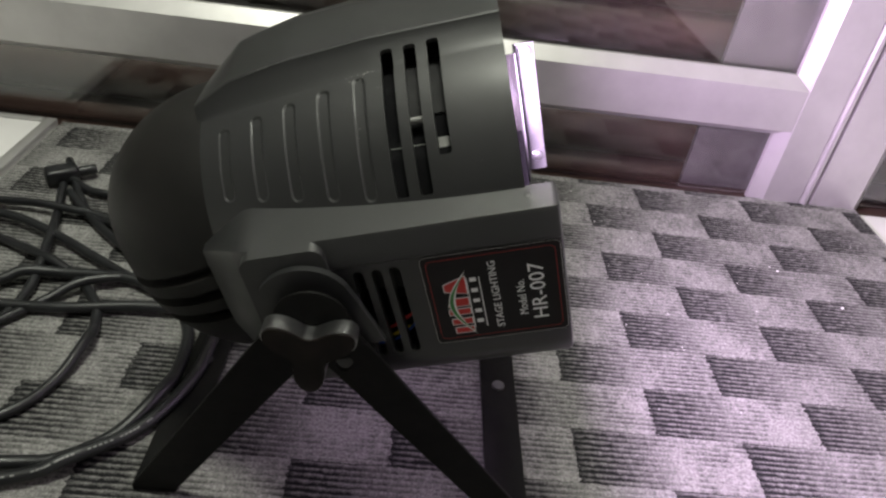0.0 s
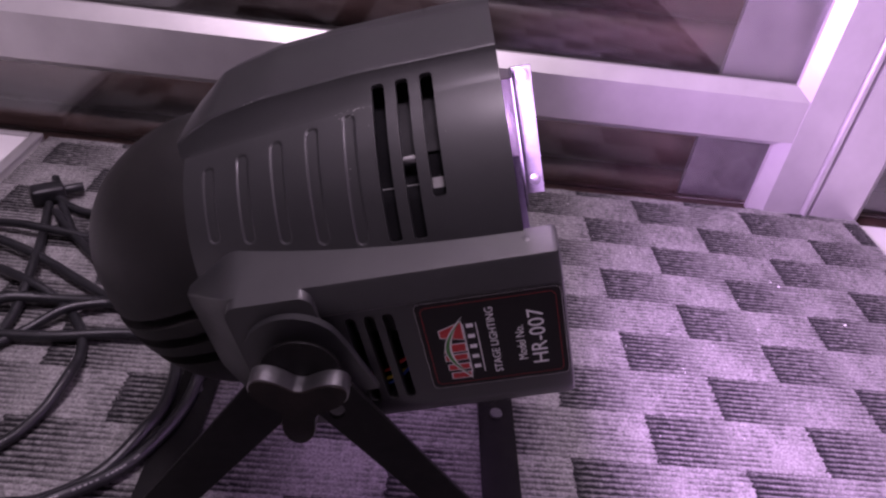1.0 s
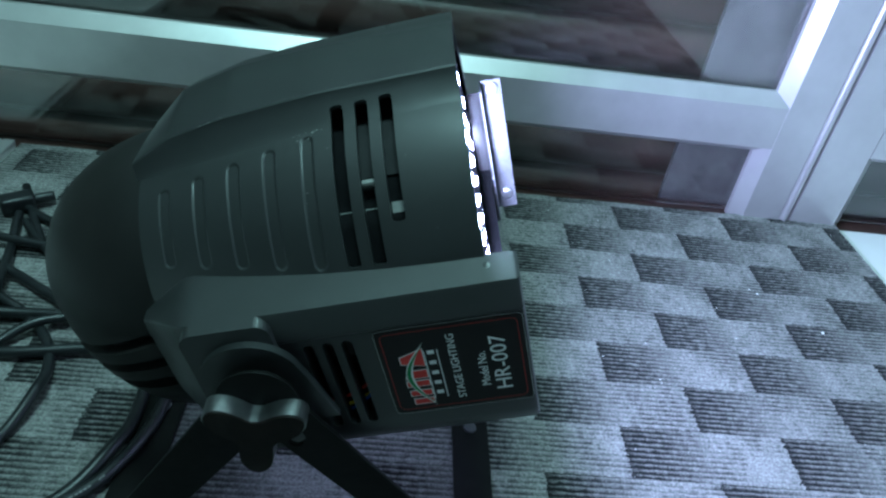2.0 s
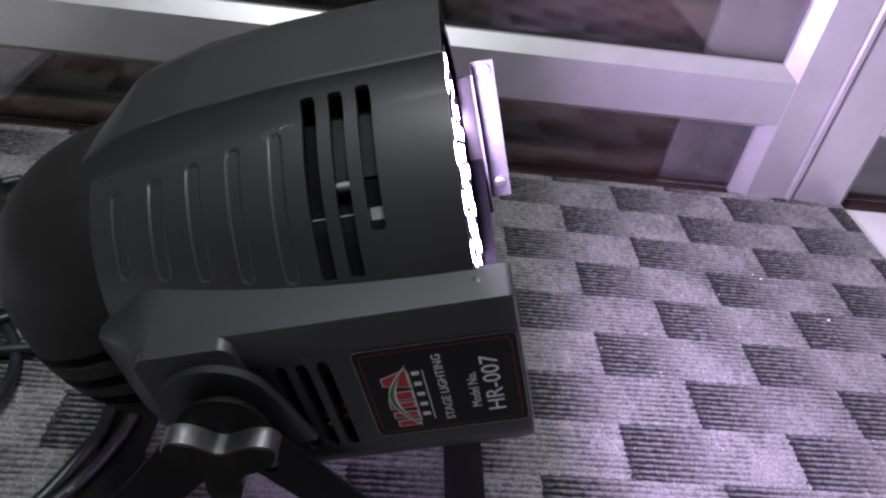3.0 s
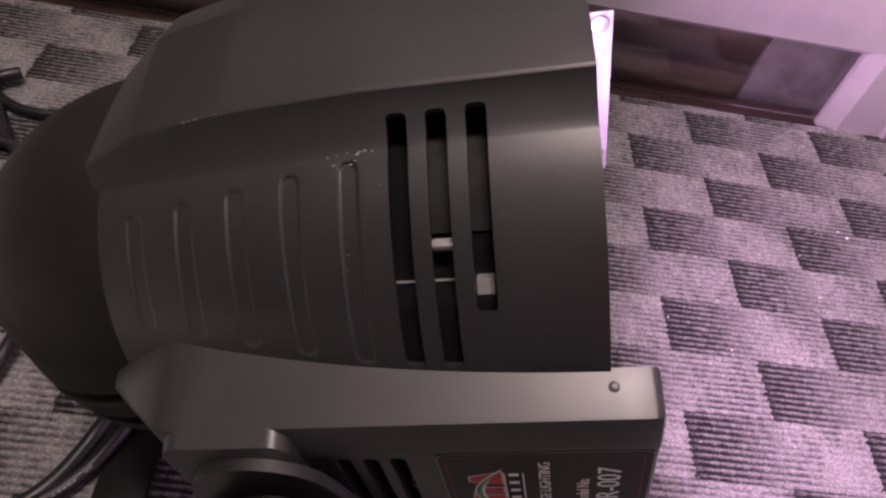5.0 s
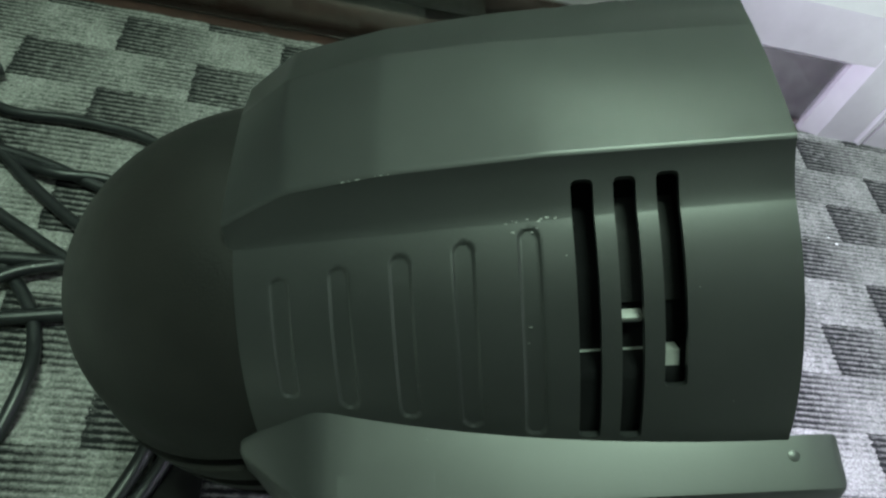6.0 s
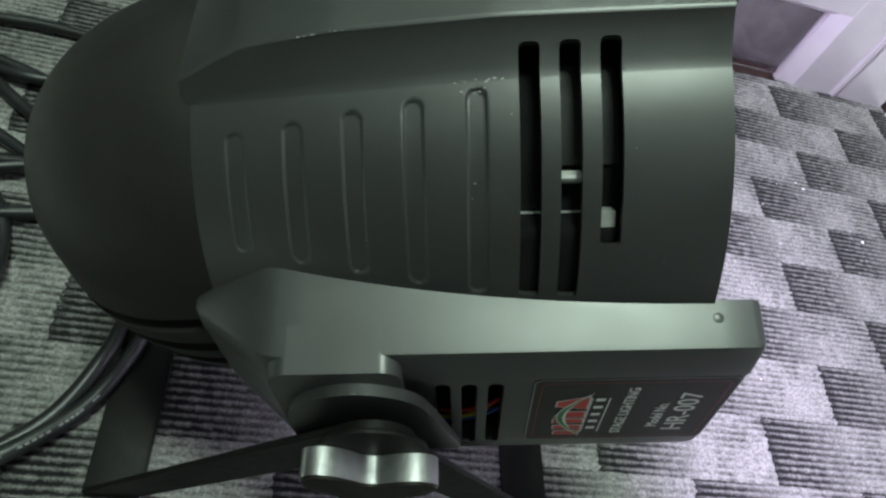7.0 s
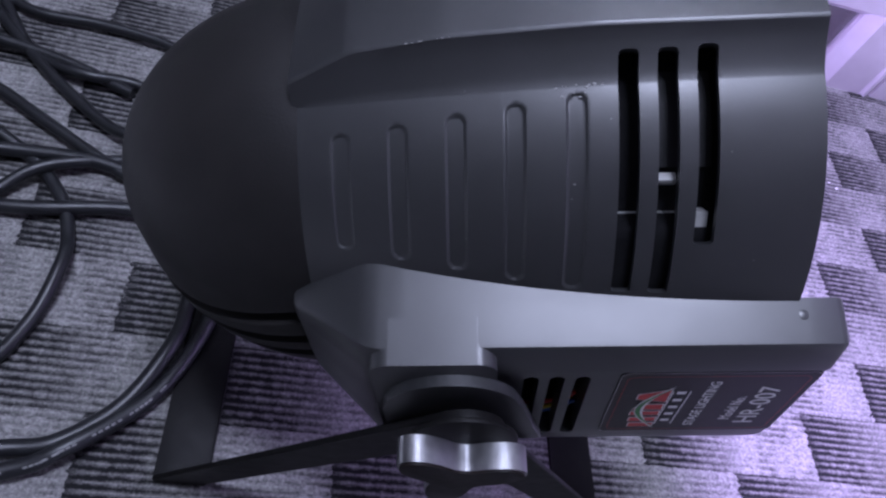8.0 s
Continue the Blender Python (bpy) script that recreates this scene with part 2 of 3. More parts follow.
for wname, box in (("wall_west", (-2.5, -2.4, -3.0, 0.4)), ("bounce_wall_east", (1.10, 1.20, -3.0, FACE - 0.002)), ("wall_south", (-2.5, 2.5, -3.1, -3.0))):
    w = part(wname, done(block(*box, -0.12, 2.75), wname, ROOM_PAINT, 0))
    tagged(w, "plain painted wall, out of view", "wall", kind="structure")
    # unseen wall added close by, white to bounce LED light back under the lamp
    if wname == "bounce_wall_east":
        w.data.materials[0] = PALE_WALL

# rolling shutter outside the glass
PITCH = 0.072
count = 38
prof = []
for k in range(count):
    for i in range(8):
        a = i / 8
        prof.append((0.150 - 0.014 * math.sin(math.pi * a) ** 0.8 if i else 0.156, -0.10 + PITCH * (k + a)))
shutter_wall = part("wall_north", done(block(-2.4, 2.4, 0.25, 0.4, -0.12, 2.75), "wall_north", WALLPAINT, 0))
tagged(shutter_wall, "plain wall closing the place behind the shutter", "wall", kind="structure")
shutter = tagged(new("rolling_shutter"), "closed maroon steel rolling shutter behind the glass", "shutter")
for k in range(count):
    p = prof[k * 8:(k + 1) * 8 + 1]
    v = [(x, y, z) for x in (-2.39, 2.39) for y, z in p]
    n = len(p)
    part("slat", mesh_of("slat", v, [(i, i + 1, n + i + 1, n + i) for i in range(n - 1)], SHUTTER, 50), shutter)

# carpet: ribbed sheet with a slightly uneven pile
xs = np.linspace(EDGE_L, EDGE_R, 240)
ny = 820
verts = []
for x in xs:
    y1 = FACE + 0.004 + 0.0015 * noise.noise(Vector((x * 40, 7.0, 0)))
    ex = x + 0.002 * noise.noise(Vector((x * 3, 1.0, 0)))
    for j in range(ny):
        y = y1 - j * 0.00126 if j < ny - 6 else y1 - (ny - 7) * 0.00126 - 0.36 * (j - ny + 7)
        g = abs(((y / RIB) % 1.0) - 0.5) * 2
        h = 0.0007 * (1 - 2 * g) + 0.0010 * noise.noise(Vector((x * 130, y * 220, 0))) + 0.0006 * noise.noise(Vector((x * 20, y * 20, 5)))
        if j == 0:
            h = -0.006
        verts.append((ex, y, h))
nx = len(xs)
faces = [(i * ny + j, (i + 1) * ny + j, (i + 1) * ny + j + 1, i * ny + j + 1) for i in range(nx - 1) for j in range(ny - 1)]
base = len(verts)
for i in (0, nx - 1):
    for j in range(ny):
        v = verts[i * ny + j]
        verts.append((v[0], v[1], -0.006))
for s, i in ((0, 0), (1, nx - 1)):
    faces += [(i * ny + j, i * ny + j + 1, base + s * ny + j + 1, base + s * ny + j) for j in range(ny - 1)]
me = bpy.data.meshes.new("carpet")
me.from_pydata(verts, [], faces)
me.update()
me.shade_smooth()
me.materials.append(CARPET)
tagged(part("carpet", me), "grey ribbed carpet with a stepped pattern of dark patches", "carpet", kind="structure")

# white board with an aluminium edge, beside the carpet
board = tagged(new("floor_board"), "white floor board with a grey aluminium edge strip", "board")
part("panel", done(block(-1.5, EDGE_L - 0.018, -0.9, FACE - 0.012, -0.006, 0.004, 0.001), "panel", TILE, 35), board)
part("edge_strip", done(block(EDGE_L - 0.017, EDGE_L - 0.004, -0.9, FACE - 0.002, -0.006, 0.006, 0.0015), "edge_strip", ALU, 35), board, "scuffed grey aluminium edge strip")
part("edge_strip", done(block(-1.5, EDGE_L - 0.018, FACE - 0.011, FACE - 0.002, -0.006, 0.006, 0.0015), "edge_strip", ALU, 35), board, "scuffed grey aluminium edge strip")

# ---------------------------------------------------------------- glazed shopfront
GL = FACE + 0.014
RAIL0, RAIL1 = 0.0960, 0.148
front = tagged(new("shopfront_1"), "silver aluminium glazed shopfront with a low rail", "shopfront", kind="structure")


def rail(name, x0, x1, z0, z1):
    out = [(FACE, z0), (FACE, z1), (GL, z1 + 0.014), (GL + 0.006, z1 + 0.014), (GL + 0.006, z1 + 0.004), (GL + 0.03, z1 + 0.002),
           (GL + 0.03, z0 - 0.002), (GL + 0.006, z0 - 0.004), (GL, z0 - 0.010), (FACE + 0.006, z0 - 0.002)]
    part(name, done(prism(out, "x", x0, x1), name, ALU, 25), front)


def stile(name, x0, x1, bead_l, bead_r):
    out = [(x0, FACE), (x1, FACE)]
    out += [(x1 + 0.015, GL), (x1 + 0.015, GL + 0.006)] if bead_r else [(x1, GL)]
    out += [(x1, GL + 0.03), (x0, GL + 0.03)]
    out += [(x0 - 0.015, GL + 0.006), (x0 - 0.015, GL)] if bead_l else [(x0, GL)]
    part(name, done(prism(out, "z", -0.006, 2.4), name, ALU, 25), front)


S0, S1, S2, S3 = 0.175, 0.2225, 0.2385, 0.298
rail("rail", -1.30, S0 - 0.001, RAIL0, RAIL1)
rail("rail", S3 + 0.001, 1.20, RAIL0 + 0.002, RAIL1 + 0.004)
rail("rail", -1.30, S0 - 0.001, 2.33, 2.39)
stile("stile", S0, S1, True, False)
stile("stile", S2, S3, False, True)
bar = [(S1 + 0.0005 + 0.0135 * (0.5 - 0.5 * math.cos(a)), FACE + 0.007 - 0.0095 * math.sin(a)) for a in np.linspace(0, math.pi, 13)]
part("joint_bar", done(prism(bar + [(S2 - 0.002, GL + 0.02), (S1 + 0.0005, GL + 0.02)], "z", -0.006, 2.4), "joint_bar", ALU, 35), front, "rounded aluminium joint bar")
part("joint_groove", done(block(S2 - 0.002, S2, FACE + 0.010, GL + 0.02, -0.006, 2.4), "joint_groove", POST, 0), front, "dark recessed joint")
stile("stile", -1.36, -1.30, False, True)
for x0, x1, z0, z1 in ((-1.30, S0 - 0.004, -0.004, RAIL0 - 0.003), (-1.30, S0 - 0.004, RAIL1 + 0.003, 2.33), (S3 + 0.004, 1.20, -0.004, RAIL0), (S3 + 0.004, 1.20, RAIL1 + 0.006, 2.33)):
    p = part("pane", done(block(x0, x1, GL + 0.007, GL + 0.012, z0, z1), "pane", GLASS, 0), front, "clear glass pane")
    p.visible_shadow = False

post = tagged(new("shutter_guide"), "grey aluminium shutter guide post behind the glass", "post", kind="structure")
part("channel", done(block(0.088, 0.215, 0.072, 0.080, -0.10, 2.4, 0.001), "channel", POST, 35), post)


def disc(radius, y0, y1, cx, cz, sides=20, bevel=0.0):
    return prism([(cx + radius * math.cos(2 * math.pi * k / sides), cz + radius * math.sin(2 * math.pi * k / sides)) for k in range(sides)], "y", y0, y1, bevel)


part("screw", done(disc(0.006, 0.0685, 0.0725, 0.150, 0.265, 18, 0.0008), "screw", STEEL), post, "rusty screw head")

# ---------------------------------------------------------------- the stage light
lamp = tagged(new("stage_light"), "black metal can stage light on folding legs, lit", "stage light")
PITCH_UP = 17.3
lamp.matrix_basis = pose(-0.306, -0.398, 0.200, 0, -PITCH_UP, 0)
MM = 0.001


def radius_at(x):
    return 90.5 - 15.5 * ((100 - x) / 168) ** 2.2


def along(x, pts, soft=1.5):
    return float(np.mean(np.interp(np.linspace(x - soft, x + soft, 9), [p[0] for p in pts], [p[1] for p in pts])))


def hump_top(x):
    """Height of the crown; a flat slope falls to the rear cap."""
    return along(x, [(-90, 69.0), (-77, 76.5), (-58, 90.0), (-50, 92), (-26, 97), (8, 99.0), (50, 99.3), (102, 99)])


def ridge_top(x):
    """Height of the near ridge, which ends in the same rear slope."""
    return along(x, [(-90, 68.0), (-77, 74.0), (-56, 83.0), (-28, 88.0), (20, 92.4), (102, 95.0)], 2.5)


RIBS = [(-60.3 + 18.65 * k, 33.5 - 1.6 * k, 63.0 + 1.8 * k) for k in range(5)]


def rib_dip(x, deg):
    """Depth of the five pressed, stadium-shaped channels."""
    for cx, lo, hi in RIBS:
        if abs(x - cx) > 7:
            continue
        y = 0.0
        arc = 1.5
        if deg < lo + 2.5:
            y = (lo + 2.5 - deg) * arc
        elif deg > hi - 2.5:
            y = (deg - hi + 2.5) * arc
        d = math.hypot(x - cx, y)
        if d < 3.3:
            return 0.75 * min(1.0, (3.3 - d) / 0.7)
    return 0.0


def flank(R, ridge, crease):
    """The steep, slightly hollow band between a ridge and the crease under it."""
    return [(ridge[0] + (crease[0] - ridge[0]) * k / 4, ridge[1] + (crease[1] - ridge[1]) * k / 4 - 0.9 * math.sin(math.pi * k / 4)) for k in (1, 2, 3)]


def section(x, inset=0.0):
    """Section of the can from the far lower edge over its crown to the near one: (y, z) in mm, the near side at negative y."""
    R, zt = radius_at(x) - inset, hump_top(x) - inset
    w = along(x, [(-77, 29.0), (-56, 25.5), (-28, 25.5), (88, 27.5)]) - inset * 0.5
    far, fold = 36.0 - inset * 0.5, 17.5
    ca = radians(26.2 - 1.0 * max(0.0, (x + 20) / 120))
    top = max(ridge_top(x) - inset, math.sqrt(max(R * R - w * w, 0)) + 0.3)
    top_far = max(zt - 3.2 * (1 - min(1.0, max(0.0, (x + 20) / 100))), math.sqrt(max(R * R - far * far, 0)) + 0.3)
    crease = (R * math.sin(ca), R * math.cos(ca))
    crease_far = (R * math.sin(ca + 0.12), R * math.cos(ca + 0.12))
    deg0 = math.degrees(ca)
    turn = [deg0 + (76 - deg0) * k / 96 for k in range(97)] + [80, 85, 90, 97, 104]
    out = [(R * math.sin(radians(a)), R * math.cos(radians(a))) for a in [104, 97, 90, 85, 80] + [76 - (76 - deg0 - 6.9) * k / 12 for k in range(13)]]
    out += flank(R, (far, top_far), crease_far)[::-1] + [(far + 0.7, top_far - 1.1), (far, top_far), (far - 1.0, top_far + 0.25)]
    out += [(fold + 8, zt + 0.45 * (top_far - zt)), (fold + 0.5, zt - 0.05), (fold, zt), (fold - 0.5, zt - 0.03)]
    for k in (1, 2, 3, 4, 5):
        f = k / 6
        out.append((fold - (fold + w) * f, zt + (top - zt) * f + 0.7 * math.sin(math.pi * f)))
    out += [(1.2 - w, top + 0.22), (0.3 - w, top), (-w - 0.5, top - 0.7), (-w - 0.9, top - 1.8)]
    out += [(-y, z) for y, z in flank(R, (w + 0.9, top - 1.8), crease)]
    for deg in turn:
        r = R - (rib_dip(x, deg) if inset == 0 else 0)
        out.append((-r * math.sin(radians(deg)), r * math.cos(radians(deg))))
    return out


def can_shell():
    stations = [-77.0 + 0.5 * k for k in range(0, 200)] + [24 + 2 * k for k in range(0, 32)] + [88.0]
    rings = []
    for inset, xs_ in ((0.0, stations), (2.2, stations[::-1])):
        for x in xs_:
            rings.append([(x * MM, y * MM, z * MM) for y, z in section(x, inset)])
    n = len(rings[0])
    verts = [v for r in rings for v in r]
    faces = []
    R = len(rings)
    for i in range(R):
        j = (i + 1) % R
        for k in range(n - 1):
            faces.append((i * n + k, i * n + k + 1, j * n + k + 1, j * n + k))
    # close the two long lower edges between the outer and inner skin
    half = R // 2
    for i in range(half - 1):
        o, p = i, R - 1 - i
        q, r = i + 1, R - 2 - i
        faces.append((o * n, p * n, r * n, q * n))
        faces.append((o * n + n - 1, p * n + n - 1, r * n + n - 1, q * n + n - 1))
    return mesh_of("shell", verts, faces, BLACK)


def slot_cutter(x0, x1, lo, hi, flip=1):
    """A rounded slot that follows the can, from angle lo to hi."""
    cx, hw = (x0 + x1) / 2, (x1 - x0) / 2
    dr = math.degrees(hw / 89)
    rows_ = [(lo + 0.5 * dr * (1 - math.cos(a)), hw * math.sin(a) ** 0.5) for a in np.linspace(0.15, math.pi / 2, 6)]
    rows_ += [(a, hw) for a in np.linspace(lo + 0.5 * dr, hi - 0.5 * dr, 16)[1:-1]]
    rows_ += [(hi - 0.5 * dr * (1 - math.cos(a)), hw * math.sin(a) ** 0.5) for a in np.linspace(math.pi / 2, 0.15, 6)]
    verts, faces = [], []
    for deg, w in rows_:
        s, c = math.sin(radians(deg)), math.cos(radians(deg))
        for r in (66, 112):
            for dx in (-w, w):
                verts.append(((cx + dx) * MM, -flip * r * s * MM, r * c * MM))
    for i in range(len(rows_) - 1):
        a, b = 4 * i, 4 * i + 4
        faces += [(a, a + 1, b + 1, b), (a + 2, b + 2, b + 3, a + 3), (a, b, b + 2, a + 2), (a + 1, a + 3, b + 3, b + 1)]
    e = 4 * (len(rows_) - 1)
    faces += [(0, 2, 3, 1), (e, e + 1, e + 3, e + 2)]
    return mesh_of("slot", verts, faces, BLACK)


cuts = []
for flip in (1, -1):
    cuts += [slot_cutter(26.8, 33.0, 19.8, 70.2, flip), slot_cutter(38.6, 44.8, 19.8, 70.2, flip), slot_cutter(50.4, 56.6, 19.5, 58.5, flip)]
shell_mesh = carve(can_shell(), cuts, "shell")
shell_mesh.shade_smooth()
shell_mesh.set_sharp_from_angle(angle=radians(28))
shell = part("shell", shell_mesh, lamp)

# scuffs on the ridge and above the last channel
random.seed(5)


def scuffs(spots):
    verts, faces = [], []
    for x, y, z, size in spots:
        n = Vector((0, y, z)).normalized()
        t = Vector((1, 0, 0))
        s = n.cross(t)
        c = Vector((x, y, z)) * MM
        b = len(verts)
        k = 6
        ring = [c + (t * math.cos(a) * size * random.uniform(0.5, 1.5) + s * math.sin(a) * size * random.uniform(0.3, 0.7)) * MM for a in [2 * math.pi * i / k for i in range(k)]]
        verts += ring + [c + n * size * 0.35 * MM]
        faces += [(b + i, b + (i + 1) % k, b + k) for i in range(k)]
    return mesh_of("scuff", verts, faces, SCRATCH, 60)


spots = []
for _ in range(14):
    x = random.gauss(12, 5)
    R = radius_at(x)
    a = radians(26.2 + random.gauss(0, 0.9))
    spots.append((x, -(R + 0.1) * math.sin(a), (R + 0.1) * math.cos(a), random.uniform(0.25, 0.8)))
for x, deg, size in ((13.5, 46, 0.5), (12.6, 49, 0.35), (-20, 58, 0.3), (60, 40, 0.3), (24.5, 33, 0.4), (70, 62, 0.3)):
    R, a = radius_at(x), radians(deg)
    spots.append((x, -R * math.sin(a), R * math.cos(a), size))
for _ in range(9):
    x = random.uniform(-38, -24)
    spots.append((x, -26.2, ridge_top(x) - 0.2, random.uniform(0.3, 0.7)))
tagged(part("scuff", scuffs(spots), lamp, "pale scuffed chips in the black enamel"), kind="stuff")

# rear cap: rounded end with louvres below


def cap_point(a, level, grow=0.0):
    """A point of the rear cap at a level and turn a (0 is straight back), in mm; the lower levels rise towards the can."""
    x, z = -110.0, level
    for _ in range(3):
        z = level + 0.27 * (x + 110) * (1 - max(0.0, level) / 75) * max(0.0, 1 - max(0.0, -level - 40) / 50)
        if z >= 0:
            q = math.sqrt(max(0.0, 1 - (z / (73.6 + grow)) ** 2))
            w, l = 73.6 + grow, 87.5 + grow
        else:
            q = max(0.0, 1 - (abs(z) / (92 + grow)) ** 2.4) ** (1 / 2.4)
            w, l = 73.6 + 2 * min(1.0, -z / 10) + grow, 87.5 + grow
        x = -75.0 - l * q * math.cos(a)
    return Vector((x, w * q * math.sin(a), z)) * MM


def cap_band(name, z0, z1, steps, thick, grow=0.0):
    turns = [radians(-90 + 180 * k / 48) for k in range(49)]
    zs = [z0 + (z1 - z0) * k / steps for k in range(steps + 1)]
    loop = [(z, grow) for z in zs] + [(z, grow - thick) for z in zs[::-1]]
    verts = [cap_point(a, z, g) for z, g in loop for a in turns]
    n, m = len(turns), len(loop)
    faces = []
    for i in range(m):
        j = (i + 1) % m
        faces += [(i * n + k, i * n + k + 1, j * n + k + 1, j * n + k) for k in range(n - 1)]
    return mesh_of(name, verts, faces, CAP, 40)


upper = [math.sin(radians(d)) * 73.6 for d in range(0, 91, 3)]
turns = [radians(-90 + 180 * k / 60) for k in range(61)]
levels = [-5.5, -5, -4, -2.5] + upper[:-1] + [73.55]
verts = [cap_point(a, z, -3 if i == 0 else 0) for i, z in enumerate(levels) for a in turns]
n = len(turns)
faces = [(i * n + k, i * n + k + 1, (i + 1) * n + k + 1, (i + 1) * n + k) for i in range(len(levels) - 1) for k in range(n - 1)]
cap = part("rear_cap", mesh_of("rear_cap", verts, faces, CAP, 40), lamp)
for z0, z1 in ((-19, -11), (-34, -26), (-86, -42)):
    part("louvre", cap_band("louvre", z0, z1, 4 if z0 > -70 else 12, 7, 0.8), cap)
part("inner_cap", cap_band("inner_cap", -70, 5, 10, 3, -11), cap, "dark inner housing behind the louvres")

# base box with side ledges


def box_section(x, k_y, k_z):
    """Section of the box; its sloping ledge starts just inside the can's skin."""
    R, y_in = radius_at(min(x, 88.0)), 80.0
    for _ in range(4):
        y_in = math.sqrt(R * R - (k_z * (24.0 + 0.28 * (99.6 - y_in / k_y))) ** 2) - 1.0
    y_in /= k_y
    z_in = 24.0 + 0.28 * (99.6 - y_in)
    half = [(48, 14), (y_in - 2.5, 15), (y_in, z_in), (98.0, 24.5), (99.6, 24.0), (100.4, 22.4), (101.7, 9.6), (101.7, 8.0), (101, 7.2), (101, -20), (101, -46), (100.2, -58), (97.5, -67), (92, -73), (84, -75.5)]
    pts = half + [(-y, z) for y, z in half[::-1]]
    return [(y * k_y, z * k_z) for y, z in pts]


stations = [(-82, 0.75, 0.54), (-80.5, 0.775, 0.60), (-57, 0.965, 0.955), (-53.5, 0.988, 0.985), (-49, 1, 1)] + [(x, 1, 1) for x in range(-40, 90, 10)] + [(89, 1, 1), (99.5, 1, 1), (101.5, 0.995, 0.99), (102.3, 0.985, 0.97)]
rings = [[(x * MM, y * MM, z * MM) for y, z in box_section(x, ky, kz)] for x, ky, kz in stations]
n = len(rings[0])
verts = [v for r in rings for v in r]
faces = [(i * n + k, i * n + (k + 1) % n, (i + 1) * n + (k + 1) % n, (i + 1) * n + k) for i in range(len(rings) - 1) for k in range(n)]
faces += [tuple(range(n)), tuple(range((len(rings) - 1) * n, len(rings) * n))]
box_mesh = mesh_of("base_box", verts, faces, BLACK)
cuts = []
for side in (-1, 1):
    for cx in (2.0, 11.0, 20.0):
        w = 2.7
        out = [(cx + w * math.cos(a), 1.0 + w * math.sin(a)) for a in np.linspace(0, math.pi, 9)] + [(cx + w * math.cos(a), -50 + w * math.sin(a)) for a in np.linspace(math.pi, 2 * math.pi, 9)]
        cuts.append(done(prism([(x * MM, z * MM) for x, z in out], "y", side * 84 * MM, side * 110 * MM), "slot", BLACK, 0))
cuts.append(done(block(-0.003, 0.024, -0.0935, 0.0935, -0.060, 0.004), "hollow", BLACK, 0))
# the round mouth that the can's front opening leaves in the box
mouth = [(81 * math.cos(a) * MM, 81 * math.sin(a) * MM) for a in np.linspace(0, 2 * math.pi, 65)[:-1]]
mouth = [(y, max(z, -0.067)) for y, z in mouth]
cuts.append(done(prism(mouth, "x", 0.070, 0.2), "mouth", BLACK, 0))
# the front is set back round the mouth; only the near side wall runs on to the end
cuts.append(done(block(0.0944, 0.2, -0.0780, 0.2, -0.09, 0.06), "notch", BLACK, 0))
box_mesh = carve(box_mesh, cuts, "base_box")
box_mesh.shade_smooth()
box_mesh.set_sharp_from_angle(angle=radians(35))
base_box = part("base_box", box_mesh, lamp)
for pts, mat in (([(-2, -90, -44), (8, -92, -41), (17, -92.5, -36), (23, -91, -33)], WIRE_RED), ([(-2, -91, -49), (8, -92.5, -46), (16, -92, -43), (23, -90, -42)], WIRE_YELLOW),
                 ([(-2, -91, -52), (8, -92, -50), (16, -92.5, -45), (23, -92, -39)], WIRE_BLUE)):
    part("wire", tube("wire", [tuple(c * MM for c in p) for p in pts], 0.0009, mat, 8, 6), base_box, "thin coloured wire inside the vent")
part("small_button", done(disc(0.0017, -0.0015, 0.00005, 0, 0, 16, 0.00004), "small_button", BLACK, 35, Matrix.Translation((0.0885, -0.0905, 0.0266)) @ Matrix.Rotation(radians(107), 4, "X")), base_box)

# inside the can: driver board, cooler plate, white connector
part("circuit_board", done(block(0.020, 0.047, -0.0641, 0.0641, 0.0470, 0.0474), "circuit_board", BOARD, 0), lamp, "pale edge of a circuit board behind the slots")
part("heat_sink", done(block(0.012, 0.066, -0.0715, 0.0715, 0.030, 0.0436, 0.001), "heat_sink", MATT_BLACK, 35), lamp)
part("connector", done(block(0.038, 0.0455, -0.0610, -0.0575, 0.0572, 0.0600, 0.0008), "connector", WHITE_PLASTIC, 35), lamp, "white plastic connector")


def arc_block(x0, x1, lo, hi, r0, r1):
    """A small block bent to the can's curve on the near side, from angle lo to hi."""
    turn = [radians(lo + (hi - lo) * k / 3) for k in range(4)]
    return prism([(-r1 * math.sin(a), r1 * math.cos(a)) for a in turn] + [(-r0 * math.sin(a), r0 * math.cos(a)) for a in turn[::-1]], "x", x0, x1)


part("connector", done(arc_block(0.0505, 0.0558, 52.5, 60.5, 0.076, 0.0845), "connector", WHITE_PLASTIC, 35), lamp, "white plastic connector")
part("reflector_rim", done(arc_block(0.0372, 0.0575, 21, 43, 0.0796, 0.0802), "reflector_rim", MATT_BLACK, 35), lamp, "dull metal reflector rim behind the slots")

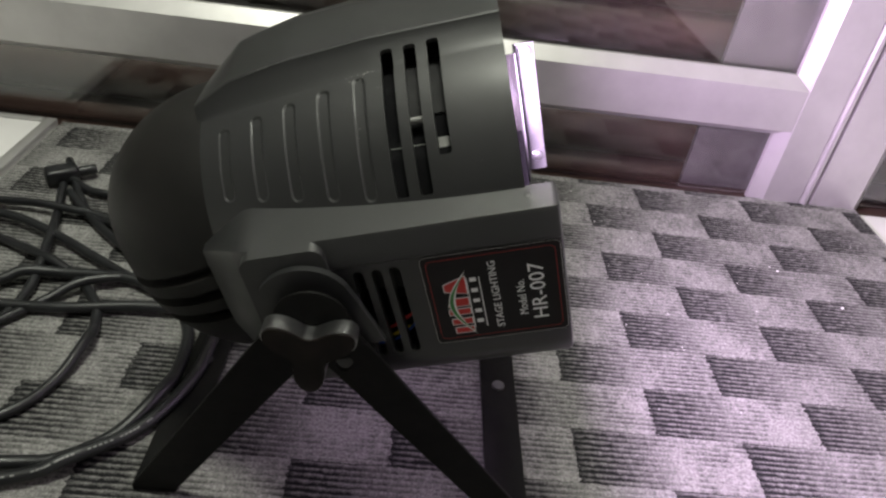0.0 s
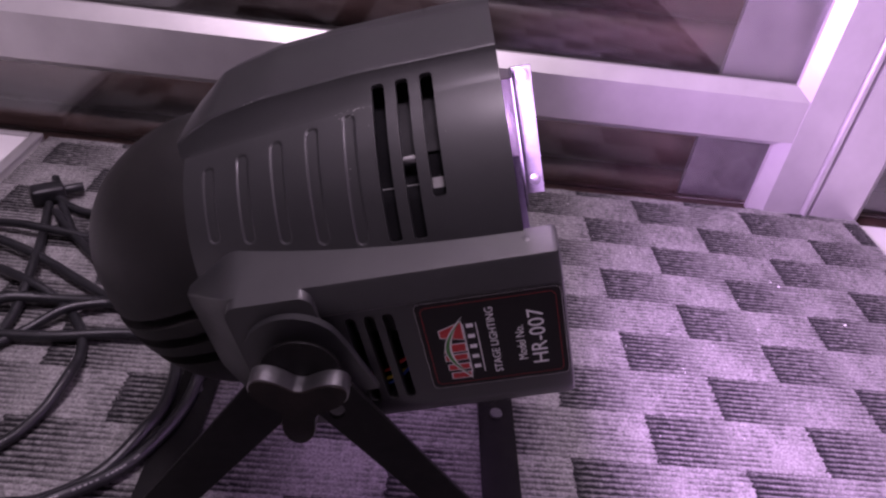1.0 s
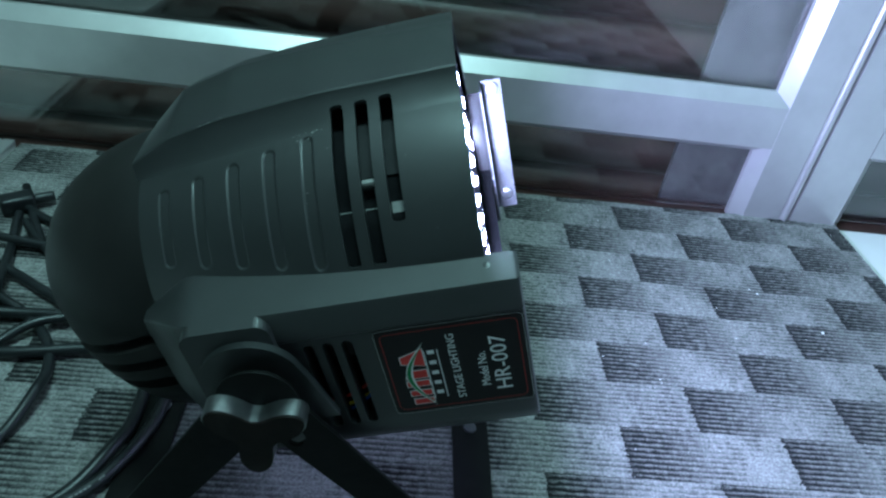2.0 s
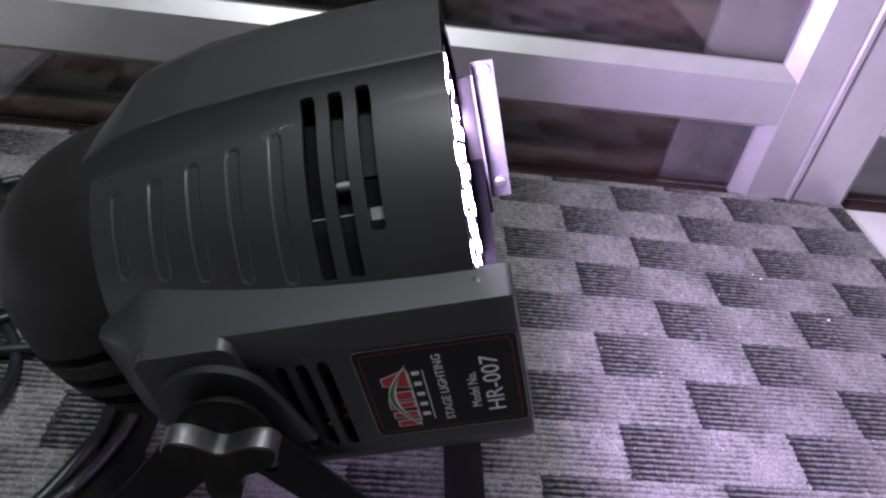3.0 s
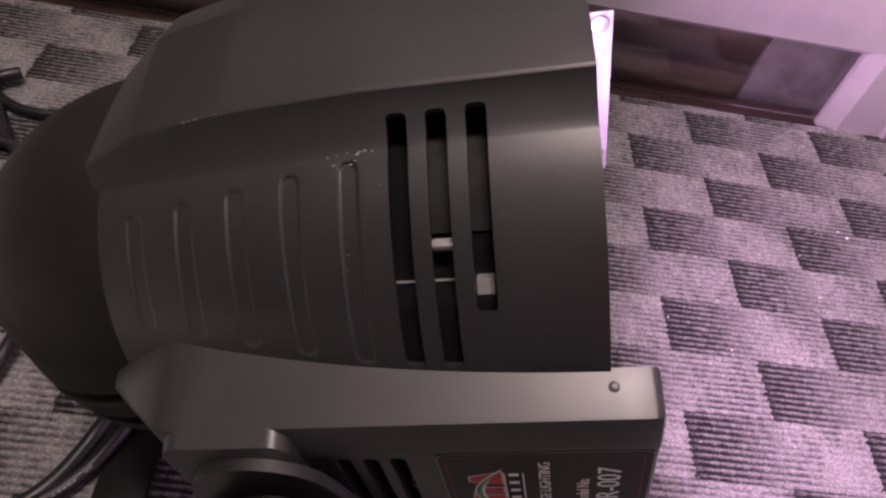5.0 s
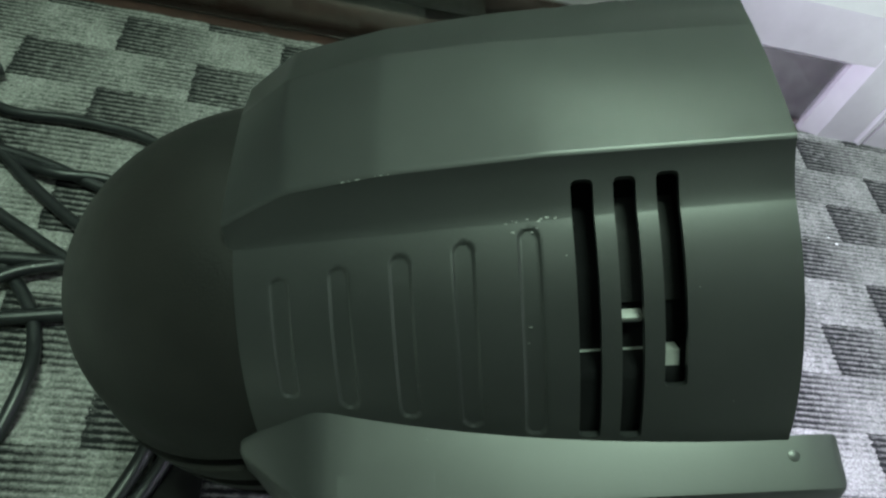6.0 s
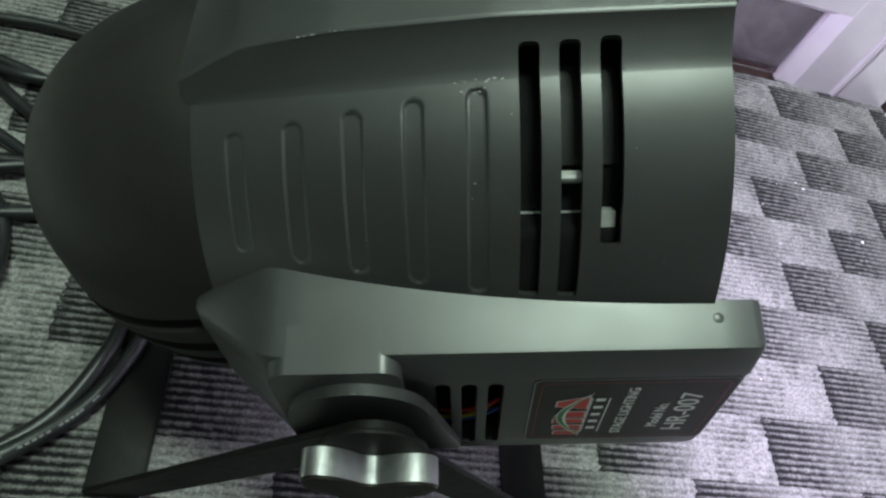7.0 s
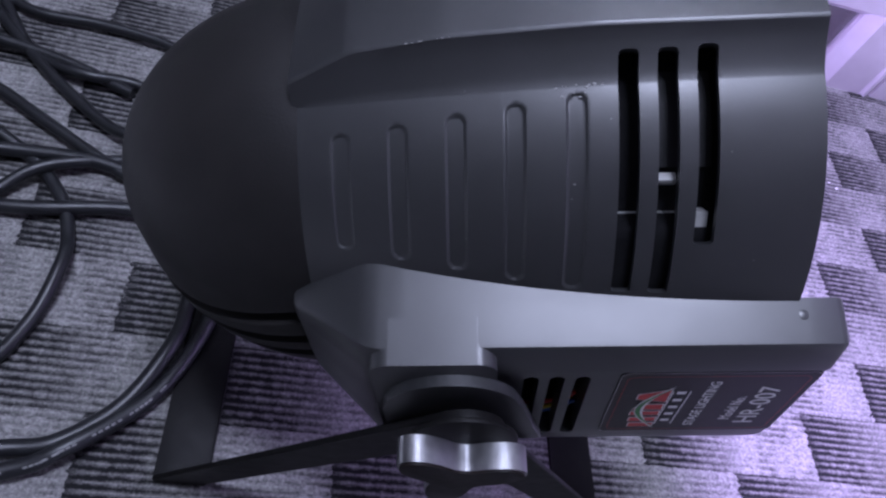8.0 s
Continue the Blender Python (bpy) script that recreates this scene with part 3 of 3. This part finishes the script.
turn_list = np.linspace(-112, 112, 81)
arc = [((0.079 if abs(a) < 55 else 0.0848) * math.sin(radians(a)), (0.079 if abs(a) < 55 else 0.0848) * math.cos(radians(a))) for a in turn_list]
liner = [(x, y, z) for x in (0.008, 0.070) for y, z in arc]
part("liner", mesh_of("liner", liner, [(i, i + 1, 82 + i, 81 + i) for i in range(80)], SLEEVE, 60), lamp, "dark inner liner behind the slots")
for r, x1, a0, a1 in ((0.0858, 0.0876, -78, 78), (0.0802, 0.0945, 80, 280)):
    ring = [(r * math.sin(radians(a)), max(-0.0662, r * math.cos(radians(a)))) for a in np.linspace(a0, a1, 61)]
    v = [(x, y, z) for x in (0.070, x1) for y, z in ring]
    part("mouth_sleeve", mesh_of("mouth_sleeve", v, [(i, i + 1, 62 + i, 61 + i) for i in range(60)], LENS_PLATE, 60), lamp)

# front: lens plate with lit LEDs
PLATE = 0.0846
plate = part("lens_plate", done(prism([(0.0835 * math.cos(a), max(-0.0660, 0.0835 * math.sin(a))) for a in np.linspace(0, 2 * math.pi, 49)[:-1]], "x", PLATE - 0.003, PLATE), "lens_plate", LENS_PLATE, 0), lamp)
def led_mesh():
    """A lit, domed lens inside a low frosted rim."""
    k = 16
    rings = ((0.0098, 0.0), (0.0097, 0.0011), (0.0091, 0.0011), (0.0085, 0.0004), (0.0040, 0.0008))
    verts = [(x, r * math.cos(2 * math.pi * i / k), r * math.sin(2 * math.pi * i / k)) for r, x in rings for i in range(k)]
    faces = [(a * k + i, a * k + (i + 1) % k, (a + 1) * k + (i + 1) % k, (a + 1) * k + i) for a in range(4) for i in range(k)]
    faces.append(tuple(4 * k + i for i in range(k)))
    me_ = bpy.data.meshes.new("led_lens")
    me_.from_pydata(verts, [], faces)
    me_.materials.append(LENS_PLATE)
    me_.materials.append(LENS)
    for p, poly in enumerate(me_.polygons):
        poly.material_index = 1 if p >= 3 * k else 0
    me_.update()
    return me_


lens_me = led_mesh()
pitch_led = 0.0222
for r in range(-4, 5):
    for c in range(-5, 5):
        y = (c + 0.5 * (r % 2)) * pitch_led
        z = r * 0.0197 + 0.004
        if math.hypot(y, z) < 0.0715:
            led = part("led_lens", lens_me, plate)
            led.location = (PLATE + 0.0005, y, z)

# colour-frame holder on the far side of the mouth
holder = part("filter_holder", done(block(0.0872, 0.0958, 0.0772, 0.0784, -0.064, 0.034, 0.0004), "filter_holder", STRAP, 35), lamp, "bare metal filter frame clip")
part("clip_lip", done(block(0.0966, 0.1100, 0.0950, 0.0965, -0.064, 0.034, 0.0005), "clip_lip", CLIP, 35), holder)
part("clip_web", done(block(0.0956, 0.0968, 0.0778, 0.0965, -0.064, 0.034, 0.0004), "clip_web", CLIP, 35), holder)
for z in (0.028, -0.052):
    part("rivet", done(disc(0.0042, -0.0010, 0.0010, 0, 0, 16, 0.0003), "rivet", STEEL, 35, Matrix.Translation((0.1040, 0.0944, z))), holder)

# unseen glowing strips added under the box, standing in for LED light leaking down
LEAK_GLOW = glow("led_leak_glow", LED, 7.5)
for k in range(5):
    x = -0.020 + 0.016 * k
    part("leak_strip", done(block(x - 0.0025, x + 0.0025, -0.055, 0.055, -0.0775, -0.0757), "leak_strip", LEAK_GLOW, 0), base_box, "unseen glowing strip added under the box to tint the carpet")

# pivot bosses, legs and knobs, both sides
def rounded(x0, x1, z0, z1, r, steps=6):
    out = []
    for cx, cz, a0 in ((x1 - r, z1 - r, 0), (x0 + r, z1 - r, 90), (x0 + r, z0 + r, 180), (x1 - r, z0 + r, 270)):
        out += [(cx + r * math.cos(radians(a0 + 90 * k / steps)), cz + r * math.sin(radians(a0 + 90 * k / steps))) for k in range(steps + 1)]
    return out


PX, PZ = -0.0220, -0.0095
KX, KZ = -0.0250, -0.0205
AX, AZ = -0.026, -0.006
for side in (-1, 1):
    bm = prism(rounded(-0.0525, -0.0105, -0.045, 0.02520, 0.0065, 16), "y", side * 0.0900, side * 0.1050)
    for v in bm.verts:
        v.co.z -= 0.28 * (abs(v.co.y) - 0.0955)
    boss = part("pivot_boss", done(bm, "pivot_boss", BLACK, 0), lamp)
    arch = [(AX + 0.024 * math.cos(a), AZ + 0.0215 * math.sin(a)) for a in np.linspace(radians(12), radians(180), 20)] + [(AX - 0.024, AZ - 0.03), (AX + 0.034, AZ - 0.03), (AX + 0.0255, AZ - 0.001)]
    part("boss_plate", done(prism(arch, "y", side * 0.1050, side * 0.1090, 0.0008), "boss_plate", BLACK), boss)
    part("washer", done(disc(0.019, side * 0.1172, side * 0.1190, PX, PZ, 28, 0.0004), "washer", STRAP), boss, "thin blackened steel washer")
    part("stem", done(disc(0.0065, side * 0.1195, side * 0.1240, KX, KZ, 20, 0.0006), "stem", STEEL), boss, "steel stem under the knob")
    lobes = [0.0100 + 0.0156 * (0.5 + 0.5 * math.cos(3 * (2 * math.pi * k / 96 - radians(14)))) ** 1.5 for k in range(96)]
    outer = [(KX + lobes[k] * math.cos(2 * math.pi * k / 96), KZ + lobes[k] * math.sin(2 * math.pi * k / 96)) for k in range(96)]
    inner = [(KX + 0.0050 * math.cos(2 * math.pi * k / 96), KZ + 0.0050 * math.sin(2 * math.pi * k / 96)) for k in range(96)]
    bm = bmesh.new()
    layers = []
    for loop, y in ((inner, 0.1192), (outer, 0.1192), (outer, 0.1285), (inner, 0.1285), (inner, 0.1192)):
        layers.append([bm.verts.new((x, side * y, z)) for x, z in loop])
    for a, b in zip(layers, layers[1:]):
        for k in range(96):
            bm.faces.new((a[k], a[(k + 1) % 96], b[(k + 1) % 96], b[k]))
    knob = part("knob", done(bm, "knob", CHROME, 40), lamp, "chromed lobed clamping knob")
    part("knob_face", done(prism([(KX + (x - KX) * 0.97, KZ + (z - KZ) * 0.97) for x, z in outer], "y", side * 0.1285, side * 0.1295, 0.0004), "knob_face", KNOB_FACE), knob, "dark brown plastic knob face")

# two U-shaped straps as legs; worked out in the room's axes, then set into the tilted lamp
back = lamp.matrix_basis.inverted()
pivot = lamp.matrix_basis @ Vector((PX, 0, PZ))
AXIS_Y = -0.398
for foot_x, layer, wide in ((-0.4295, 0.1128, 0.0145), (-0.1955, 0.1155, 0.0140)):
    direction = (Vector((foot_x, 0, 0.0)) - Vector((pivot.x, 0, pivot.z)))
    length = direction.length
    direction.normalize()
    across = Vector((-direction.z, 0, direction.x))
    if across.x < 0:
        across = -across
    top = Vector((pivot.x, 0, pivot.z))
    T = 0.0028
    # near arm: rounded head, then down to the bend
    for sgn in (-1, 1):
        bm = bmesh.new()
        prof = [across * (wide * math.cos(a)) - direction * (wide * math.sin(a)) for a in np.linspace(0, math.pi, 11)]
        low_c = Vector((foot_x, 0, 0.004))
        ends = [low_c - Vector((wide, 0, 0)), low_c + Vector((wide, 0, 0))]
        outline = [top + p for p in prof] + [ends[0], ends[1]]
        y_top, y_low = layer, 0.089

        def yy(p):
            f = min(1.0, max(0.0, (p.z - 0.004) / (pivot.z - 0.004)))
            f = max(0.0, f * 1.25 - 0.25)
            return AXIS_Y + sgn * (y_low + (y_top - y_low) * f)
        a_ = [bm.verts.new((p.x, yy(p), p.z)) for p in outline]
        b_ = [bm.verts.new((p.x, yy(p) + sgn * T, p.z)) for p in outline]
        bm.faces.new(a_)
        bm.faces.new(b_)
        k_ = len(outline)
        for i in range(k_):
            bm.faces.new((a_[i], a_[(i + 1) % k_], b_[(i + 1) % k_], b_[i]))
        bmesh.ops.bevel(bm, geom=[e for e in bm.edges if e.calc_length() > 0.01], offset=0.0005, segments=1, affect="EDGES")
        leg_me = done(bm, "leg", STRAP, 30)
        if foot_x > pivot.x:
            mid = top + direction * 0.034 - across * 0.004
            hole = prism([(mid.x + 0.0045 * math.cos(a), mid.z + 0.0065 * math.sin(a)) for a in np.linspace(0, 2 * math.pi, 17)[:-1]], "y", AXIS_Y + sgn * 0.07, AXIS_Y + sgn * 0.14)
            leg_me = carve(leg_me, [done(hole, "hole", STRAP, 0)], "leg")
        leg_me.transform(back)
        leg = part("leg", leg_me, lamp, "flat black painted steel leg")
    bar = prism(rounded(foot_x - wide, foot_x + wide, AXIS_Y - 0.0918, AXIS_Y + 0.0918, 0.002), "z", 0.0012, 0.0042, 0.0006)
    foot_bar = part("foot_bar", done(bar, "foot_bar", STRAP, 35, back), lamp, "flat steel cross strap lying on the carpet")
    hole = prism([(foot_x + 0.005 * math.cos(a), -0.371 + 0.005 * math.sin(a)) for a in np.linspace(0, 2 * math.pi, 19)[:-1]], "z", 0.0042, 0.0062, 0.0006)
    part("screw", done(hole, "screw", CLIP, 35, back), foot_bar, "small steel screw head")

# printed sticker on the near side of the box
LY = -0.1014
sticker = part("sticker", done(prism(rounded(0.0325, 0.1008, -0.0490, 0.0068, 0.003), "y", LY, -0.1008), "sticker", INK_BLACK, 0), base_box, "black printed sticker with a thin red border")


def frame_line(x0, x1, z0, z1, r, w, y):
    o, i = rounded(x0, x1, z0, z1, r), rounded(x0 + w, x1 - w, z0 + w, z1 - w, r - w)
    v = [(x, y, z) for x, z in o] + [(x, y, z) for x, z in i]
    k = len(o)
    return v, [(a, (a + 1) % k, k + (a + 1) % k, k + a) for a in range(k)]


v, f = frame_line(0.0352, 0.0980, -0.0462, 0.0040, 0.003, 0.0002, LY - 0.0002)
part("border_line", mesh_of("border_line", v, f, INK_RED), sticker, "thin red border line")
v, f = frame_line(0.0327, 0.1006, -0.0488, 0.0066, 0.003, 0.00014, LY - 0.0001)
part("sticker_edge", mesh_of("sticker_edge", v, f, INK_WHITE), sticker, "worn white sticker edge")


def write(name, text, x, z0, z1, height, material=INK_WHITE):
    """Text that reads upwards between heights z0 and z1, its foot line at x."""
    me, a, b, c, d = lettering(name, text, 1.0, material, 0.02)
    sx, sy = (z1 - z0) / (b - a), height / (d - c)
    for vert in me.vertices:
        u_, v_ = (vert.co.x - a) * sx, (vert.co.y - c) * sy
        vert.co = Vector((x - v_, LY - 0.00025 - max(0.0, vert.co.z) * 0.004, z0 + u_))
    part(name, me, sticker, "white printed lettering")


write("lettering", "HR-007", 0.0912, -0.0395, -0.0050, 0.0076)
write("lettering", "Model No.", 0.0812, -0.0360, -0.0140, 0.0042)
write("lettering", "STAGE LIGHTING", 0.0685, -0.0420, -0.0005, 0.0038)


def flat_shape(name, pts, material, lift):
    return part(name, mesh_of(name, [(x * MM, LY - lift, z * MM) for x, z in pts], [tuple(range(len(pts)))], material), sticker)


# emblem: red upright bars, a green swoosh, white rules and small white bars
def rim_of(pts, grow):
    """An outline pushed outwards from its middle."""
    cx, cz = sum(p[0] for p in pts) / len(pts), sum(p[1] for p in pts) / len(pts)
    return [(cx + (x - cx) + math.copysign(grow, x - cx), cz + (z - cz) + math.copysign(grow, z - cz)) for x, z in pts]


for pts in ([(43.4, -43.0), (52.6, -43.0), (52.6, -39.6), (43.4, -39.6)], [(42.6, -37.2), (52.6, -37.2), (52.6, -33.8), (42.6, -33.8)],
            [(42.0, -30.8), (52.6, -30.8), (52.6, -27.4), (42.0, -27.4)], [(42.0, -25.4), (52.6, -25.4), (52.6, -20.6), (44.0, -20.6)],
            [(41.8, -15.4), (52.6, -18.0), (52.6, -7.2), (41.8, -11.4)]):
    flat_shape("bar_outline", rim_of(pts, 0.45), INK_WHITE, 0.0002)
    flat_shape("emblem_bar", pts, INK_RED, 0.0003)
arc_o = [(53.5 - 10.5 * math.sin(math.pi * t), -43.5 + 38.5 * t) for t in np.linspace(0, 1, 15)]
arc_i = [(53.5 - 8.6 * math.sin(math.pi * t), -43.5 + 38.5 * t) for t in np.linspace(0.05, 0.95, 13)]
rim_o = [(53.9 - 11.4 * math.sin(math.pi * t), -45.0 + 41.5 * t) for t in np.linspace(0, 1, 15)]
rim_i = [(53.9 - 8.0 * math.sin(math.pi * t), -45.0 + 41.5 * t) for t in np.linspace(0.04, 0.96, 13)]
flat_shape("swoosh_outline", rim_o + rim_i[::-1], INK_WHITE, 0.0004)
v = [(x * MM, LY - 0.0005, z * MM) for x, z in arc_o + arc_i[::-1]]
part("emblem_swoosh", mesh_of("emblem_swoosh", v, [tuple(range(len(v)))], INK_GREEN), sticker, "green curved swoosh")
for x in (53.2, 59.4):
    flat_shape("emblem_rule", [(x, -40.5), (x + 0.5, -40.5), (x + 0.5, -8.5), (x, -8.5)], INK_WHITE, 0.0003)
for k in range(5):
    z = -37.5 + 6.6 * k
    flat_shape("emblem_mark", [(54.9, z), (58.2, z), (58.2, z + 2.4), (54.9, z + 2.4)], INK_WHITE, 0.0003)

# ---------------------------------------------------------------- cables on the carpet
CABLES = [
    [(-0.62, -0.500), (-0.565, -0.489), (-0.520, -0.480), (-0.495, -0.474), (-0.468, -0.450), (-0.450, -0.415), (-0.447, -0.385), (-0.452, -0.345), (-0.470, -0.310)],
    [(-0.60, -0.512), (-0.516, -0.492), (-0.488, -0.478), (-0.459, -0.451), (-0.443, -0.425), (-0.432, -0.39), (-0.43, -0.35)],
    [(-0.72, -0.330), (-0.66, -0.318), (-0.623, -0.304), (-0.607, -0.293), (-0.575, -0.287), (-0.523, -0.286), (-0.47, -0.30)],
    [(-0.66, -0.420), (-0.62, -0.375), (-0.599, -0.349), (-0.578, -0.321), (-0.552, -0.297), (-0.50, -0.275)],
    [(-0.72, -0.345), (-0.65, -0.337), (-0.608, -0.333), (-0.557, -0.330), (-0.504, -0.320), (-0.45, -0.318)],
    [(-0.74, -0.180), (-0.685, -0.184), (-0.64, -0.188), (-0.573, -0.197), (-0.52, -0.215)],
    [(-0.644, -0.140), (-0.636, -0.165), (-0.625, -0.197), (-0.608, -0.250), (-0.597, -0.310), (-0.605, -0.360), (-0.64, -0.42)],
    [(-0.648, -0.125), (-0.606, -0.150), (-0.555, -0.150), (-0.50, -0.160), (-0.45, -0.20)],
    [(-0.70, -0.20), (-0.65, -0.215), (-0.603, -0.235), (-0.568, -0.256), (-0.510, -0.290), (-0.46, -0.31)],
    [(-0.70, -0.225), (-0.655, -0.242), (-0.600, -0.270), (-0.563, -0.290), (-0.538, -0.318), (-0.527, -0.345), (-0.523, -0.370), (-0.530, -0.407), (-0.548, -0.440), (-0.60, -0.475)],
    [(-0.66, -0.09), (-0.615, -0.165), (-0.590, -0.196), (-0.554, -0.210), (-0.52, -0.206), (-0.47, -0.22)],
    [(-0.63, -0.155), (-0.608, -0.180), (-0.571, -0.217), (-0.530, -0.250), (-0.507, -0.260), (-0.46, -0.265)],
]
for i, pts in enumerate(CABLES):
    r = 0.0048 if i in (0, 1, 2, 4) else 0.0042
    random.seed(20 + i)
    line = [(x, y, r + 0.001 + (0.006 if (i * 3 + k) % 4 == 1 else 0.0015 * (i % 3)) * (1 if 0 < k < len(pts) - 1 else 0.3)) for k, (x, y) in enumerate(pts)]
    cable = tagged(part("cable", tube("cable", line, r, RUBBER, 12, 8)), "black rubber power cable coiled on the carpet", "cable", group="cables behind the light")
    if i == 1:
        # worn white print along the sheath, as plain marks
        fine = smooth_path(line, 24)
        verts, faces = [], []
        for q in range(8, 86):
            if q % 13 in (0, 1, 2) or q % 2:
                continue
            p, d = fine[q], (fine[q + 1] - fine[q - 1]).normalized()
            side = d.cross(Vector((0, 0, 1))).normalized()
            out = (Vector((0, 0, 1)) * 0.86 + side * (0.5 if side.y < 0 else -0.5)).normalized()
            over = d.cross(out)
            b = len(verts)
            verts += [p + out * (r + 0.0001) + d * u_ * 0.0011 + over * v_ * 0.0006 for u_, v_ in ((-1, -1), (1, -1), (1, 1), (-1, 1))]
            faces.append((b, b + 1, b + 2, b + 3))
        tagged(part("printed_mark", mesh_of("printed_mark", verts, faces, PRINT), cable, "worn white printed marks"), kind="stuff")
plug = tagged(new("plug"), "black rubber cable plug lying on the carpet", "plug")
plug.matrix_basis = pose(-0.650, -0.128, 0.0, 0, 0, 35)
part("plug_body", done(block(-0.016, 0.016, -0.010, 0.010, 0.001, 0.019, 0.004, 3), "plug_body", RUBBER), plug)
part("strain_relief", done(prism([(0.0055 * math.cos(a), 0.010 + 0.0055 * math.sin(a)) for a in np.linspace(0, 2 * math.pi, 15)[:-1]], "x", 0.016, 0.034, 0.001), "strain_relief", RUBBER), plug)

# lint on the carpet
random.seed(11)
verts, faces = [], []
for x, y, s in [(0.176, -0.213, 0.0022), (0.128, -0.157, 0.0020), (0.122, -0.150, 0.0012), (-0.42, -0.47, 0.002)] + [(random.uniform(-0.1, 0.28), random.uniform(-0.4, -0.02), random.uniform(0.0004, 0.0008)) for _ in range(40)]:
    b = len(verts)
    for k in range(6):
        a = math.pi * k / 3
        verts.append((x + s * math.cos(a) * random.uniform(0.5, 1.3), y + s * math.sin(a) * random.uniform(0.4, 1.0), 0.0012))
    verts.append((x, y, 0.0012 + s * 0.8))
    faces += [(b + k, b + (k + 1) % 6, b + 6) for k in range(6)]
tagged(part("lint", mesh_of("lint", verts, faces, LINT, 60)), "small pale lint specks on the carpet", "lint", kind="stuff")
